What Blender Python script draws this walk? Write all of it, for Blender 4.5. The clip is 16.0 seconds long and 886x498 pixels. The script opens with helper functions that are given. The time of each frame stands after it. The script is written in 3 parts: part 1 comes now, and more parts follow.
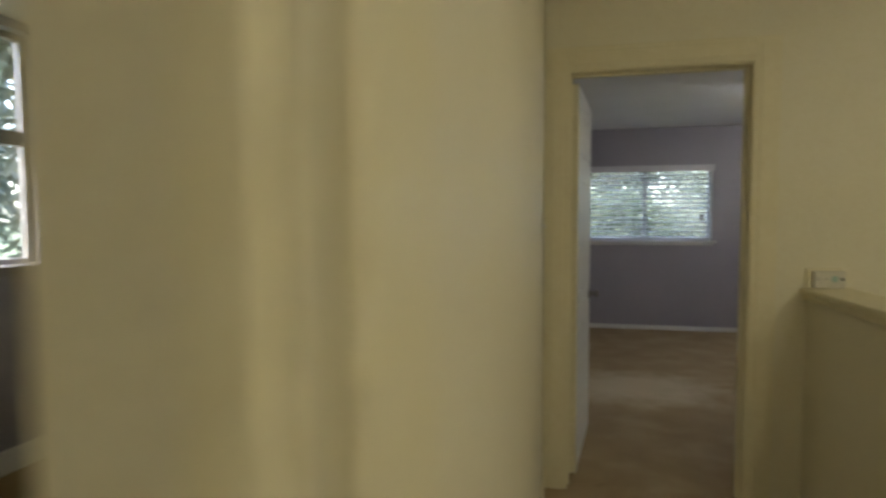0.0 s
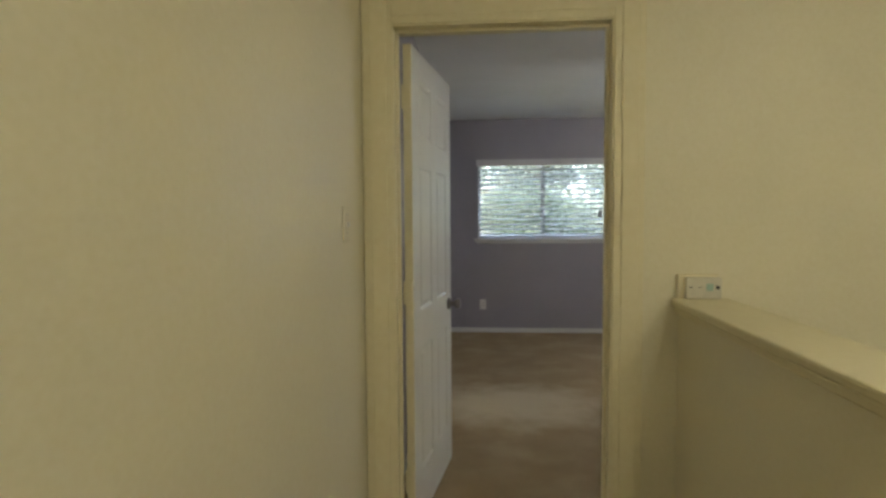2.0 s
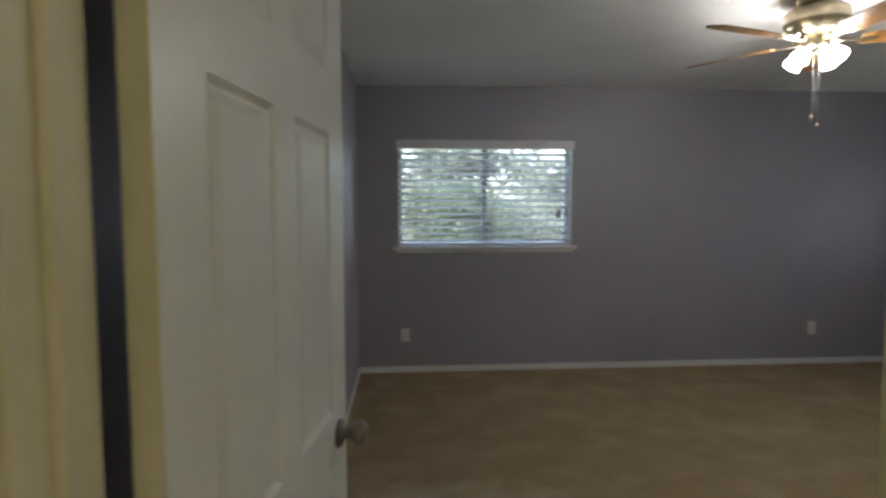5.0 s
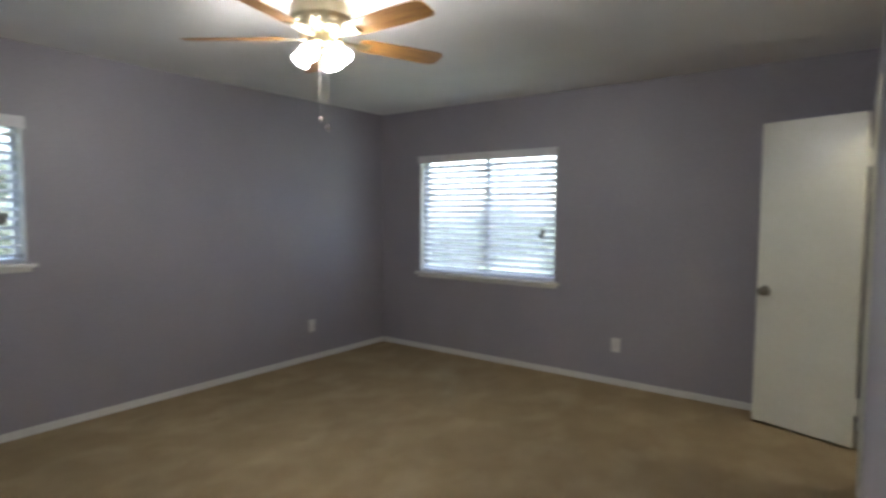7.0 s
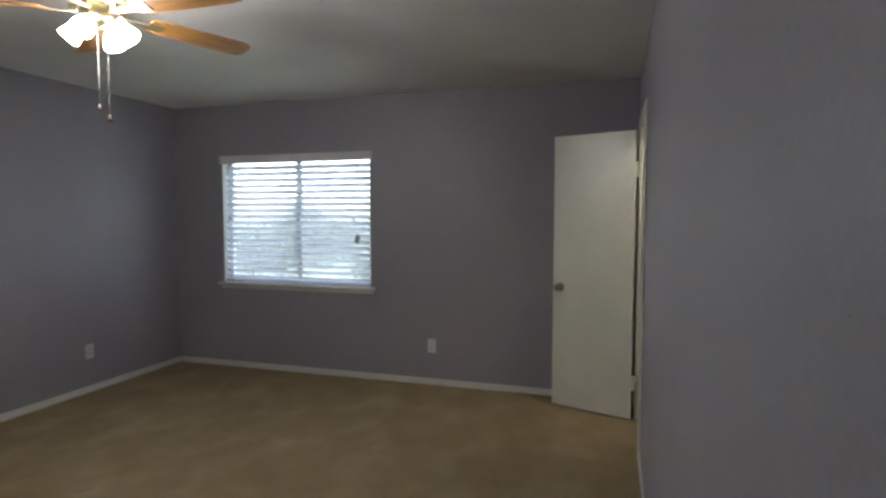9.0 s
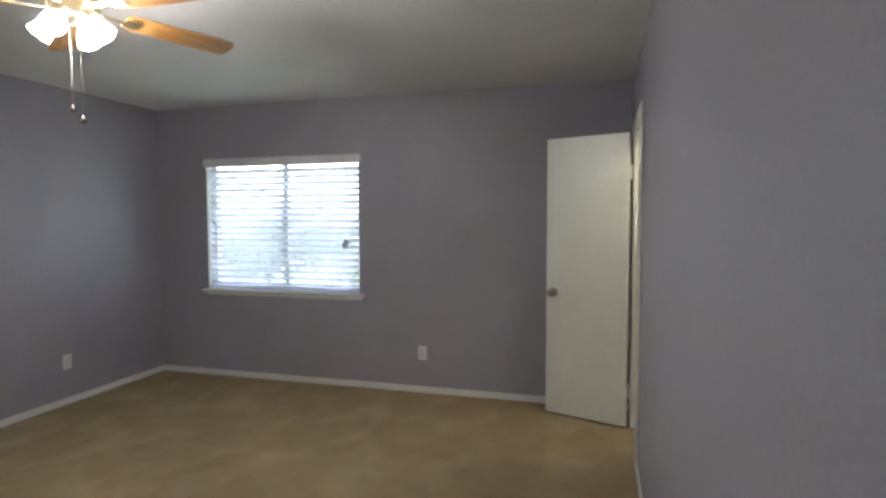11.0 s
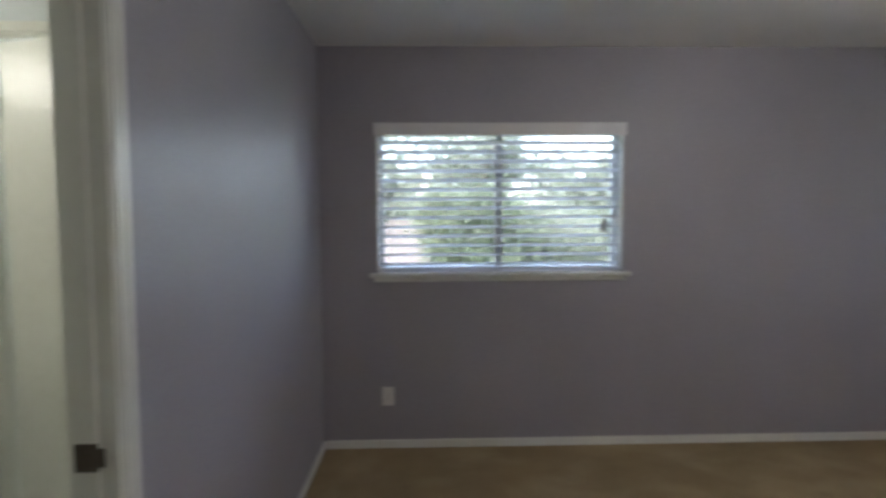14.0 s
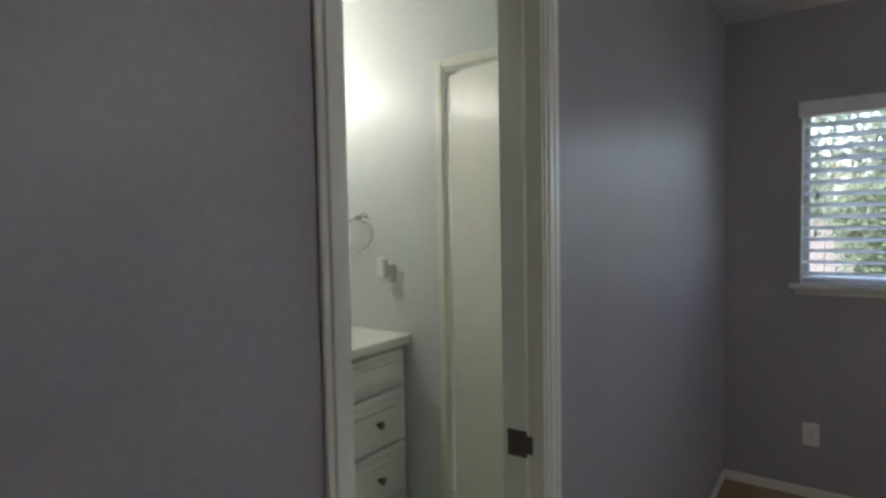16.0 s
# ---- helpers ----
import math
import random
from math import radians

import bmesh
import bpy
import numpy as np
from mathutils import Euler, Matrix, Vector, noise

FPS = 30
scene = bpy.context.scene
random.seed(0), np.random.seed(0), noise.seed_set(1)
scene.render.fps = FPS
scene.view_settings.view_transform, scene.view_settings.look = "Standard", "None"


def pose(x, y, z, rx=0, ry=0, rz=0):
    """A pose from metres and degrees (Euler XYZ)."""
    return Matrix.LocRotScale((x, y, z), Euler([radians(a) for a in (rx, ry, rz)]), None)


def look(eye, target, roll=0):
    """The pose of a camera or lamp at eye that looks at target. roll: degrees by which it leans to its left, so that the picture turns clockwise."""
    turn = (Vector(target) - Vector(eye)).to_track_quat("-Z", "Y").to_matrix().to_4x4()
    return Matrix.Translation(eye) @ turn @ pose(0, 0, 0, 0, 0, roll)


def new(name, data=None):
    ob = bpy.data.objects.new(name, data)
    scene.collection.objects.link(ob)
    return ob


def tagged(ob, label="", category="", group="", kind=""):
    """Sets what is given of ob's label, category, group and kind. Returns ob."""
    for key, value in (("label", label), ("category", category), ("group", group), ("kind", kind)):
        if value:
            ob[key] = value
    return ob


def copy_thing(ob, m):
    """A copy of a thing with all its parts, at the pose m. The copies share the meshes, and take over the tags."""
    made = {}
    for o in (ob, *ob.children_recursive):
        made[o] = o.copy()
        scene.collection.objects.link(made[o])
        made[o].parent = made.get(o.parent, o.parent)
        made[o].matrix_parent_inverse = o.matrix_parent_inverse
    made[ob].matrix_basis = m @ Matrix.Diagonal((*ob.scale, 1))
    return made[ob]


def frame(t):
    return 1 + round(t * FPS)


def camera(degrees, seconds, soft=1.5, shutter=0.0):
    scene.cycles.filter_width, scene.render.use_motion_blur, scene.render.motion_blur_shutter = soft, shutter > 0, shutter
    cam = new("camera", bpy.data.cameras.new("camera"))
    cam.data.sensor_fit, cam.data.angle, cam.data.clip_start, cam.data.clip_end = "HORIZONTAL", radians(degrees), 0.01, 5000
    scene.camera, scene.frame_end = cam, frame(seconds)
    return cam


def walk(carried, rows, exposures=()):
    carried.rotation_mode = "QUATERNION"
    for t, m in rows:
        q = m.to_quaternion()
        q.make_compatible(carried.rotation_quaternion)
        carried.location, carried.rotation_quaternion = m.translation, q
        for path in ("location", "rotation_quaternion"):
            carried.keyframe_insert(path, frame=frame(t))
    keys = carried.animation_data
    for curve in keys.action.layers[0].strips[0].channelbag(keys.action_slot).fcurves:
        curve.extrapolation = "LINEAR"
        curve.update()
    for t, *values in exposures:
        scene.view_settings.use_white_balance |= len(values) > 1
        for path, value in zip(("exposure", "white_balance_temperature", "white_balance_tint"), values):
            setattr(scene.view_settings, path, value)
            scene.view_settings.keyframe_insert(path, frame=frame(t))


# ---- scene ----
cam = camera(77.0, 16.0, soft=2.8, shutter=0.5)
PATH = [
    (0.0, pose(0.027, -2.922, 1.357, 86.91, 0.19, 11.44)),
    (0.5, pose(0.266, -2.807, 1.358, 86.90, 0.21, 5.65)),
    (1.0, pose(0.415, -2.652, 1.345, 86.47, 0.39, 0.73)),
    (1.5, pose(0.451, -2.457, 1.342, 86.42, 0.54, 2.06)),
    (2.0, pose(0.437, -2.235, 1.348, 86.64, 0.42, 4.40)),
    (2.5, pose(0.525, -1.943, 1.368, 86.50, 0.40, 4.11)),
    (3.0, pose(0.582, -1.651, 1.379, 86.09, 0.33, 5.49)),
    (3.2, pose(0.592, -1.541, 1.379, 86.09, 0.33, 5.49)),
    (5.3, pose(0.375, -0.423, 1.396, 86.03, -0.05, -9.70)),
    (5.5, pose(0.375, -0.343, 1.396, 86.03, -0.05, -14.70)),
    (6.0, pose(0.450, -0.115, 1.394, 85.98, -0.17, -30.12)),
    (6.5, pose(0.570, -0.020, 1.399, 85.97, -0.24, -42.09)),
    (7.0, pose(0.619, 0.065, 1.415, 86.17, -0.18, -53.32)),
    (7.5, pose(0.646, 0.122, 1.418, 86.18, -0.36, -64.78)),
    (8.0, pose(0.661, 0.151, 1.418, 86.42, -0.36, -69.59)),
    (8.5, pose(0.662, 0.154, 1.423, 86.47, -0.19, -71.65)),
    (9.0, pose(0.673, 0.171, 1.427, 86.53, -0.02, -72.99)),
    (9.5, pose(0.683, 0.185, 1.424, 86.73, 0.04, -74.46)),
    (9.7, pose(0.691, 0.193, 1.424, 86.73, 0.04, -74.86)),
    (11.8, pose(0.846, 0.272, 1.445, 87.08, 0.57, -72.22)),
    (12.0, pose(0.866, 0.302, 1.445, 87.08, 0.57, -66.02)),
    (12.5, pose(0.846, 0.436, 1.426, 87.17, 0.87, -45.99)),
    (13.0, pose(0.789, 0.564, 1.412, 87.18, 0.59, -28.54)),
    (13.5, pose(0.727, 0.720, 1.424, 86.71, 0.59, -14.89)),
    (14.0, pose(0.651, 0.816, 1.431, 86.61, 0.33, -1.57)),
    (14.5, pose(0.581, 0.870, 1.432, 86.85, 0.78, 13.40)),
    (15.0, pose(0.556, 0.922, 1.428, 86.91, 0.77, 25.18)),
    (15.5, pose(0.549, 0.917, 1.425, 87.05, 0.91, 32.18)),
    (16.0, pose(0.526, 0.883, 1.428, 87.22, 1.02, 35.81)),
]
walk(cam, PATH, [(0.0, 3.55, 6300, 11), (0.6, 3.60, 6300, 11), (1.5, 4.00, 6300, 10), (3.2, 4.05, 6300, 10), (5.4, 3.50, 6200, 10), (6.4, 3.95, 6200, 10), (7.1, 4.10, 6200, 10),
                (8.0, 3.35, 6200, 10), (8.5, 3.45, 6200, 10), (9.0, 3.77, 6200, 10), (9.7, 4.10, 6200, 10), (12.0, 4.40, 6200, 10), (12.5, 3.95, 6150, 11), (13.0, 4.15, 6150, 12), (13.5, 4.20, 6200, 12), (14.4, 3.60, 6250, 12), (15.4, 3.80, 6250, 11), (16.0, 3.55, 6250, 11)])

# ---- light ----
world = bpy.data.worlds.new("overcast_sky")
scene.world = world
world.use_nodes = True
wn, wl = world.node_tree.nodes, world.node_tree.links
sky = wn.new("ShaderNodeTexSky")
sky.sky_type = 'NISHITA'
sky.sun_disc = False
sky.sun_elevation, sky.sun_rotation = radians(50), radians(200)
sky.dust_density, sky.air_density, sky.ozone_density = 2.0, 1.0, 1.0
wn["Background"].inputs["Strength"].default_value = 0.15
cloud = wn.new("ShaderNodeHueSaturation")       # cloud cover greys the blue
cloud.inputs["Saturation"].default_value = 0.78
wl.new(sky.outputs["Color"], cloud.inputs["Color"])
wl.new(cloud.outputs["Color"], wn["Background"].inputs["Color"])
sun = bpy.data.lights.new("sun", "SUN")
sun.energy, sun.angle, sun.color = 1.4, radians(15), (1, 0.97, 0.93)
sun_ob = new("sun", sun)
sun_ob.matrix_world = look((-3, -9, 14), (0, 0, 0))
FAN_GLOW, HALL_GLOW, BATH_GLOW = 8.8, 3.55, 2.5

# ---- plan, in metres ----
XR, YF, H = 5.075, 4.198, 2.44          # right wall, far wall, ceiling
HX = -0.032                             # hall's left wall
DL, DR, DT = 0.092, 0.900, 2.06          # entry opening
BY0, BY1, BT = 1.380, 1.992, 2.03          # bathroom opening
CX0, CX1, CT = 4.08, 4.70, 2.02          # closet opening
RY = 2.75                                # bathroom's end wall


# ---- materials ----
def mat(name, col, col2=None, rough=0.6, metal=0.0, scale=6.0, fine=120.0, bump=0.1, dist=0.002, glow=0.0, translucent=0.0, spec=0.5):
    """Two scales of colour variation, fine relief."""
    m = bpy.data.materials.new(name)
    m.use_nodes = True
    n, l = m.node_tree.nodes, m.node_tree.links
    b = n["Principled BSDF"]
    col2 = col2 or tuple(c * 0.9 for c in col)
    co = n.new("ShaderNodeTexCoord")
    big, small = n.new("ShaderNodeTexNoise"), n.new("ShaderNodeTexNoise")
    big.inputs["Scale"].default_value, small.inputs["Scale"].default_value = scale, fine
    big.inputs["Detail"].default_value, small.inputs["Detail"].default_value = 5, 3
    l.new(co.outputs["Object"], big.inputs["Vector"]), l.new(co.outputs["Object"], small.inputs["Vector"])
    ramp = n.new("ShaderNodeValToRGB")
    ramp.color_ramp.elements[0].position, ramp.color_ramp.elements[1].position = 0.35, 0.65
    ramp.color_ramp.elements[0].color, ramp.color_ramp.elements[1].color = (*col, 1), (*col2, 1)
    l.new(big.outputs["Fac"], ramp.inputs["Fac"])
    mul = n.new("ShaderNodeMixRGB")
    mul.blend_type = 'OVERLAY'
    mul.inputs["Fac"].default_value = 0.12
    l.new(ramp.outputs["Color"], mul.inputs["Color1"]), l.new(small.outputs["Fac"], mul.inputs["Color2"])
    l.new(mul.outputs["Color"], b.inputs["Base Color"])
    bp = n.new("ShaderNodeBump")
    bp.inputs["Strength"].default_value, bp.inputs["Distance"].default_value = bump, dist
    l.new(small.outputs["Fac"], bp.inputs["Height"]), l.new(bp.outputs["Normal"], b.inputs["Normal"])
    b.inputs["Roughness"].default_value, b.inputs["Metallic"].default_value = rough, metal
    b.inputs["Specular IOR Level"].default_value = spec
    if glow:
        b.inputs["Emission Color"].default_value = (*col, 1)
        b.inputs["Emission Strength"].default_value = glow
    if translucent:
        t, mix = n.new("ShaderNodeBsdfTranslucent"), n.new("ShaderNodeMixShader")
        mix.inputs["Fac"].default_value = translucent
        l.new(mul.outputs["Color"], t.inputs["Color"])
        l.new(b.outputs["BSDF"], mix.inputs[1]), l.new(t.outputs["BSDF"], mix.inputs[2])
        l.new(mix.outputs["Shader"], n["Material Output"].inputs["Surface"])
    return m


def wood_mat(name, a, c):
    m = mat(name, a, c, rough=0.4, scale=3, fine=60, bump=0.1)
    n, l = m.node_tree.nodes, m.node_tree.links
    mp = n.new("ShaderNodeMapping")
    mp.inputs["Scale"].default_value = (1.5, 22, 22)
    co = [k for k in n if k.type == 'TEX_COORD'][0]
    l.new(co.outputs["Object"], mp.inputs["Vector"])
    for k in n:
        if k.type == 'TEX_NOISE':
            l.new(mp.outputs["Vector"], k.inputs["Vector"])
    return m


GREY = mat("grey_wall_paint", (0.345, 0.325, 0.365), (0.325, 0.31, 0.345), rough=0.44, scale=2.0, fine=70, bump=0.16, dist=0.003)
CREAM = mat("cream_wall_paint", (0.72, 0.67, 0.505), (0.69, 0.645, 0.485), rough=0.5, scale=2.0, fine=80, bump=0.15, dist=0.003)
CREAM_TRIM = mat("cream_trim_paint", (0.72, 0.66, 0.46), (0.70, 0.64, 0.44), rough=0.5, scale=4, fine=40, bump=0.05)
CEIL = mat("textured_ceiling_paint", (0.80, 0.79, 0.78), (0.77, 0.76, 0.75), rough=0.9, scale=3, fine=70, bump=0.6, dist=0.006)
WHITE = mat("white_gloss_paint", (0.76, 0.76, 0.72), (0.73, 0.73, 0.69), rough=0.3, scale=5, fine=30, bump=0.04)
CLOSET_WHITE = mat("ivory_door_paint", (0.74, 0.73, 0.64), (0.70, 0.69, 0.60), rough=0.28, scale=3, fine=30, bump=0.05)
PLATE = mat("white_plastic", (0.78, 0.77, 0.73), rough=0.35, scale=20, fine=200, bump=0.02)
BOX_PLASTIC = mat("aged_ivory_plastic", (0.60, 0.57, 0.47), rough=0.4, scale=20, fine=200, bump=0.02)
DISPLAY = mat("green_display", (0.38, 0.52, 0.46), rough=0.2, scale=20, fine=200, bump=0.02)
DARK = mat("dark_slot", (0.03, 0.03, 0.03), rough=0.6)
BATH_WALL = mat("pale_bathroom_paint", (0.63, 0.66, 0.635), (0.60, 0.63, 0.605), rough=0.4, scale=2, fine=90, bump=0.3, dist=0.003)
VANITY = mat("pale_grey_cabinet_paint", (0.78, 0.785, 0.735), (0.75, 0.755, 0.705), rough=0.35, scale=4, fine=50, bump=0.05)
COUNTER = mat("white_cultured_marble", (0.82, 0.81, 0.74), (0.78, 0.77, 0.70), rough=0.15, scale=5, fine=40, bump=0.02)
NICKEL = mat("satin_nickel", (0.30, 0.28, 0.25), (0.24, 0.22, 0.20), rough=0.28, metal=1.0, scale=10, fine=200, bump=0.03)
BRIGHT_NICKEL = mat("polished_nickel", (0.66, 0.64, 0.60), (0.60, 0.58, 0.54), rough=0.22, metal=1.0, scale=10, fine=200, bump=0.02)
BRONZE = mat("dark_bronze_plate", (0.16, 0.13, 0.11), (0.11, 0.09, 0.08), rough=0.4, metal=0.8, scale=20, fine=200)
BRASS = mat("antique_brass", (0.55, 0.48, 0.33), (0.45, 0.39, 0.26), rough=0.3, metal=1.0, scale=12, fine=150, bump=0.03)
OAK = wood_mat("oak_veneer", (0.42, 0.22, 0.06), (0.27, 0.12, 0.03))
ALU = mat("white_vinyl", (0.62, 0.63, 0.65), rough=0.4, scale=8, fine=100, bump=0.02)
GREY_METAL = mat("grey_window_metal", (0.33, 0.32, 0.32), rough=0.4, metal=0.3, scale=8, fine=100, bump=0.02)
SLAT = mat("white_blind_slat", (0.80, 0.80, 0.82), (0.77, 0.77, 0.79), rough=0.4, scale=6, fine=80, bump=0.03, translucent=0.6)
VALANCE = mat("white_blind_valance", (0.74, 0.73, 0.74), rough=0.4, scale=6, fine=80, bump=0.03)
CORD = mat("white_cord", (0.7, 0.7, 0.68), rough=0.8, fine=400)
CHAIN = mat("dull_pull_chain", (0.42, 0.40, 0.37), rough=0.5, metal=0.6, fine=400)
TASSEL = mat("grey_tassel", (0.24, 0.23, 0.23), rough=0.5)
FROST = mat("lit_frosted_glass", (1.0, 0.965, 0.905), (1.0, 0.97, 0.915), glow=FAN_GLOW, rough=0.3)
HALL_FILL = mat("hall_fill_glass", (1.0, 0.94, 0.74), (1.0, 0.94, 0.75), glow=HALL_GLOW)
BATH_LIT = mat("lit_vanity_bulb", (1.0, 0.97, 0.86), (1.0, 0.97, 0.87), glow=BATH_GLOW)
CLOSET_LIT = mat("lit_closet_bulb", (1.0, 0.9, 0.66), (1.0, 0.9, 0.68), glow=26.0)
LEAF = mat("tree_leaf", (0.09, 0.12, 0.07), (0.13, 0.15, 0.10), rough=0.5, scale=0.8, fine=4, translucent=0.5)
LEAF_B = mat("pale_leaf", (0.14, 0.165, 0.12), (0.19, 0.205, 0.16), rough=0.5, scale=0.8, fine=4, translucent=0.5)
BARK = mat("tree_bark", (0.16, 0.12, 0.09), (0.09, 0.07, 0.05), rough=0.9, scale=5, fine=30, bump=0.6, dist=0.02)
GRASS = mat("lawn_grass", (0.09, 0.12, 0.06), (0.13, 0.145, 0.085), rough=0.9, scale=0.4, fine=12)
ROOF = mat("brown_roof_shingle", (0.075, 0.062, 0.054), (0.055, 0.046, 0.040), rough=0.9, scale=1.5, fine=25, bump=0.4, dist=0.02)
SIDING = mat("pale_house_siding", (0.17, 0.15, 0.13), (0.15, 0.135, 0.115), rough=0.8, scale=1, fine=20)


def carpet_material():
    """Tan cut pile with lighter brushed patches and a few stains."""
    m = mat("tan_carpet", (0.40, 0.305, 0.178), (0.355, 0.268, 0.153), rough=0.95, scale=4.5, fine=260, bump=0.9, dist=0.008, spec=0.1)
    n, l = m.node_tree.nodes, m.node_tree.links
    b = n["Principled BSDF"]
    base = b.inputs["Base Color"].links[0].from_socket
    co = [k for k in n if k.type == 'TEX_COORD'][0]
    mp, pat = n.new("ShaderNodeMapping"), n.new("ShaderNodeTexNoise")
    mp.inputs["Scale"].default_value = (1.0, 1.35, 1.0)
    pat.inputs["Scale"].default_value, pat.inputs["Detail"].default_value, pat.inputs["Distortion"].default_value = 2.6, 8, 0.3
    l.new(co.outputs["Object"], mp.inputs["Vector"]), l.new(mp.outputs["Vector"], pat.inputs["Vector"])
    r = n.new("ShaderNodeValToRGB")
    r.color_ramp.elements[0].position, r.color_ramp.elements[1].position = 0.47, 0.70
    r.color_ramp.elements[0].color, r.color_ramp.elements[1].color = (0, 0, 0, 1), (0.48, 0.48, 0.48, 1)
    mix = n.new("ShaderNodeMixRGB")
    mix.inputs["Color2"].default_value = (0.52, 0.42, 0.265, 1)
    l.new(pat.outputs["Fac"], r.inputs["Fac"]), l.new(r.outputs["Color"], mix.inputs["Fac"])
    l.new(base, mix.inputs["Color1"])
    grain = n.new("ShaderNodeTexNoise")
    grain.inputs["Scale"].default_value, grain.inputs["Detail"].default_value = 900, 2
    l.new(co.outputs["Object"], grain.inputs["Vector"])
    ov = n.new("ShaderNodeMixRGB")
    ov.blend_type = 'OVERLAY'
    ov.inputs["Fac"].default_value = 0.35
    l.new(mix.outputs["Color"], ov.inputs["Color1"]), l.new(grain.outputs["Fac"], ov.inputs["Color2"])
    spot, sr, dk = n.new("ShaderNodeTexNoise"), n.new("ShaderNodeValToRGB"), n.new("ShaderNodeMixRGB")
    spot.inputs["Scale"].default_value, spot.inputs["Detail"].default_value = 5.5, 3
    sr.color_ramp.elements[0].position, sr.color_ramp.elements[1].position = 0.66, 0.74
    sr.color_ramp.elements[0].color, sr.color_ramp.elements[1].color = (0, 0, 0, 1), (0.3, 0.3, 0.3, 1)
    dk.inputs["Color2"].default_value = (0.22, 0.16, 0.09, 1)
    l.new(co.outputs["Object"], spot.inputs["Vector"]), l.new(spot.outputs["Fac"], sr.inputs["Fac"])
    l.new(sr.outputs["Color"], dk.inputs["Fac"]), l.new(ov.outputs["Color"], dk.inputs["Color1"])
    # paler patch on the way in from the door, with a ragged edge
    off, sc, gr, ad, wr, pale_mix = n.new("ShaderNodeVectorMath"), n.new("ShaderNodeVectorMath"), n.new("ShaderNodeVectorMath"), n.new("ShaderNodeMath"), n.new("ShaderNodeValToRGB"), n.new("ShaderNodeMixRGB")
    off.operation, sc.operation, gr.operation, ad.operation = 'SUBTRACT', 'MULTIPLY', 'LENGTH', 'MULTIPLY_ADD'
    off.inputs[1].default_value, sc.inputs[1].default_value = (0.62, 1.72, 0), (1.5, 2.4, 0)
    rag = n.new("ShaderNodeTexNoise")
    rag.inputs["Scale"].default_value, rag.inputs["Detail"].default_value = 4.5, 6
    l.new(co.outputs["Object"], rag.inputs["Vector"]), l.new(co.outputs["Object"], off.inputs[0])
    l.new(off.outputs["Vector"], sc.inputs[0]), l.new(sc.outputs["Vector"], gr.inputs[0])
    l.new(rag.outputs["Fac"], ad.inputs[0]), l.new(gr.outputs["Value"], ad.inputs[2])
    ad.inputs[1].default_value = 1.3
    wr.color_ramp.elements[0].position, wr.color_ramp.elements[1].position = 0.55, 1.0
    ad2 = n.new("ShaderNodeMath")
    ad2.operation = 'MULTIPLY'
    ad2.inputs[1].default_value = 0.5
    l.new(ad.outputs[0], ad2.inputs[0]), l.new(ad2.outputs[0], wr.inputs["Fac"])
    wr.color_ramp.elements[0].color, wr.color_ramp.elements[1].color = (0.8, 0.8, 0.8, 1), (0, 0, 0, 1)
    pale_mix.inputs["Color2"].default_value = (0.60, 0.51, 0.36, 1)
    l.new(wr.outputs["Color"], pale_mix.inputs["Fac"]), l.new(dk.outputs["Color"], pale_mix.inputs["Color1"])
    l.new(pale_mix.outputs["Color"], b.inputs["Base Color"])
    return m


CARPET = carpet_material()


def glass_material():
    m = bpy.data.materials.new("clear_window_glass")
    m.use_nodes = True
    b = m.node_tree.nodes["Principled BSDF"]
    b.inputs["Transmission Weight"].default_value = 1.0
    b.inputs["Roughness"].default_value = 0.0
    b.inputs["IOR"].default_value = 1.45
    b.inputs["Base Color"].default_value = (0.96, 0.98, 0.97, 1)
    return m


GLASS = glass_material()


# ---- builders ----
def link(name, bm, material, parent=None, label="", smooth=False):
    me = bpy.data.meshes.new(name)
    bmesh.ops.recalc_face_normals(bm, faces=bm.faces)
    if smooth:
        for f in bm.faces:
            f.smooth = True
    bm.to_mesh(me)
    bm.free()
    me.materials.append(material)
    ob = new(name, me)
    if parent:
        ob.parent = parent
    if label:
        ob["label"] = label
    return ob


def part(name, bm, material, parent, label="", smooth=False):
    return link(name, bm, material, parent, label, smooth)


def box(x0, x1, y0, y1, z0, z1, bevel=0.0, bm=None, m=None):
    """A box, bevelled if asked, added to bm."""
    b = bmesh.new()
    bmesh.ops.create_cube(b, size=1)
    for v in b.verts:
        v.co = ((x0 + x1) / 2 + v.co.x * (x1 - x0), (y0 + y1) / 2 + v.co.y * (y1 - y0), (z0 + z1) / 2 + v.co.z * (z1 - z0))
    if bevel:
        bmesh.ops.bevel(b, geom=b.edges, offset=bevel, segments=2, affect='EDGES', profile=0.5)
    if m is not None:
        b.transform(m)
    if bm is None:
        return b
    me = bpy.data.meshes.new("tmp")
    b.to_mesh(me)
    b.free()
    bm.from_mesh(me)
    bpy.data.meshes.remove(me)
    return bm


def lathe(profile, steps=24, m=None, bm=None):
    """A turned shape: profile of (radius, height) about the z axis."""
    b = bm or bmesh.new()
    rings = []
    for r, z in profile:
        ring = []
        for i in range(steps):
            a = 2 * math.pi * i / steps
            co = Vector((r * math.cos(a), r * math.sin(a), z))
            ring.append(b.verts.new(m @ co if m is not None else co))
        rings.append(ring)
    for a, c in zip(rings, rings[1:]):
        for i in range(steps):
            b.faces.new((a[i], a[(i + 1) % steps], c[(i + 1) % steps], c[i]))
    b.faces.new(rings[0][::-1]), b.faces.new(rings[-1])
    return b


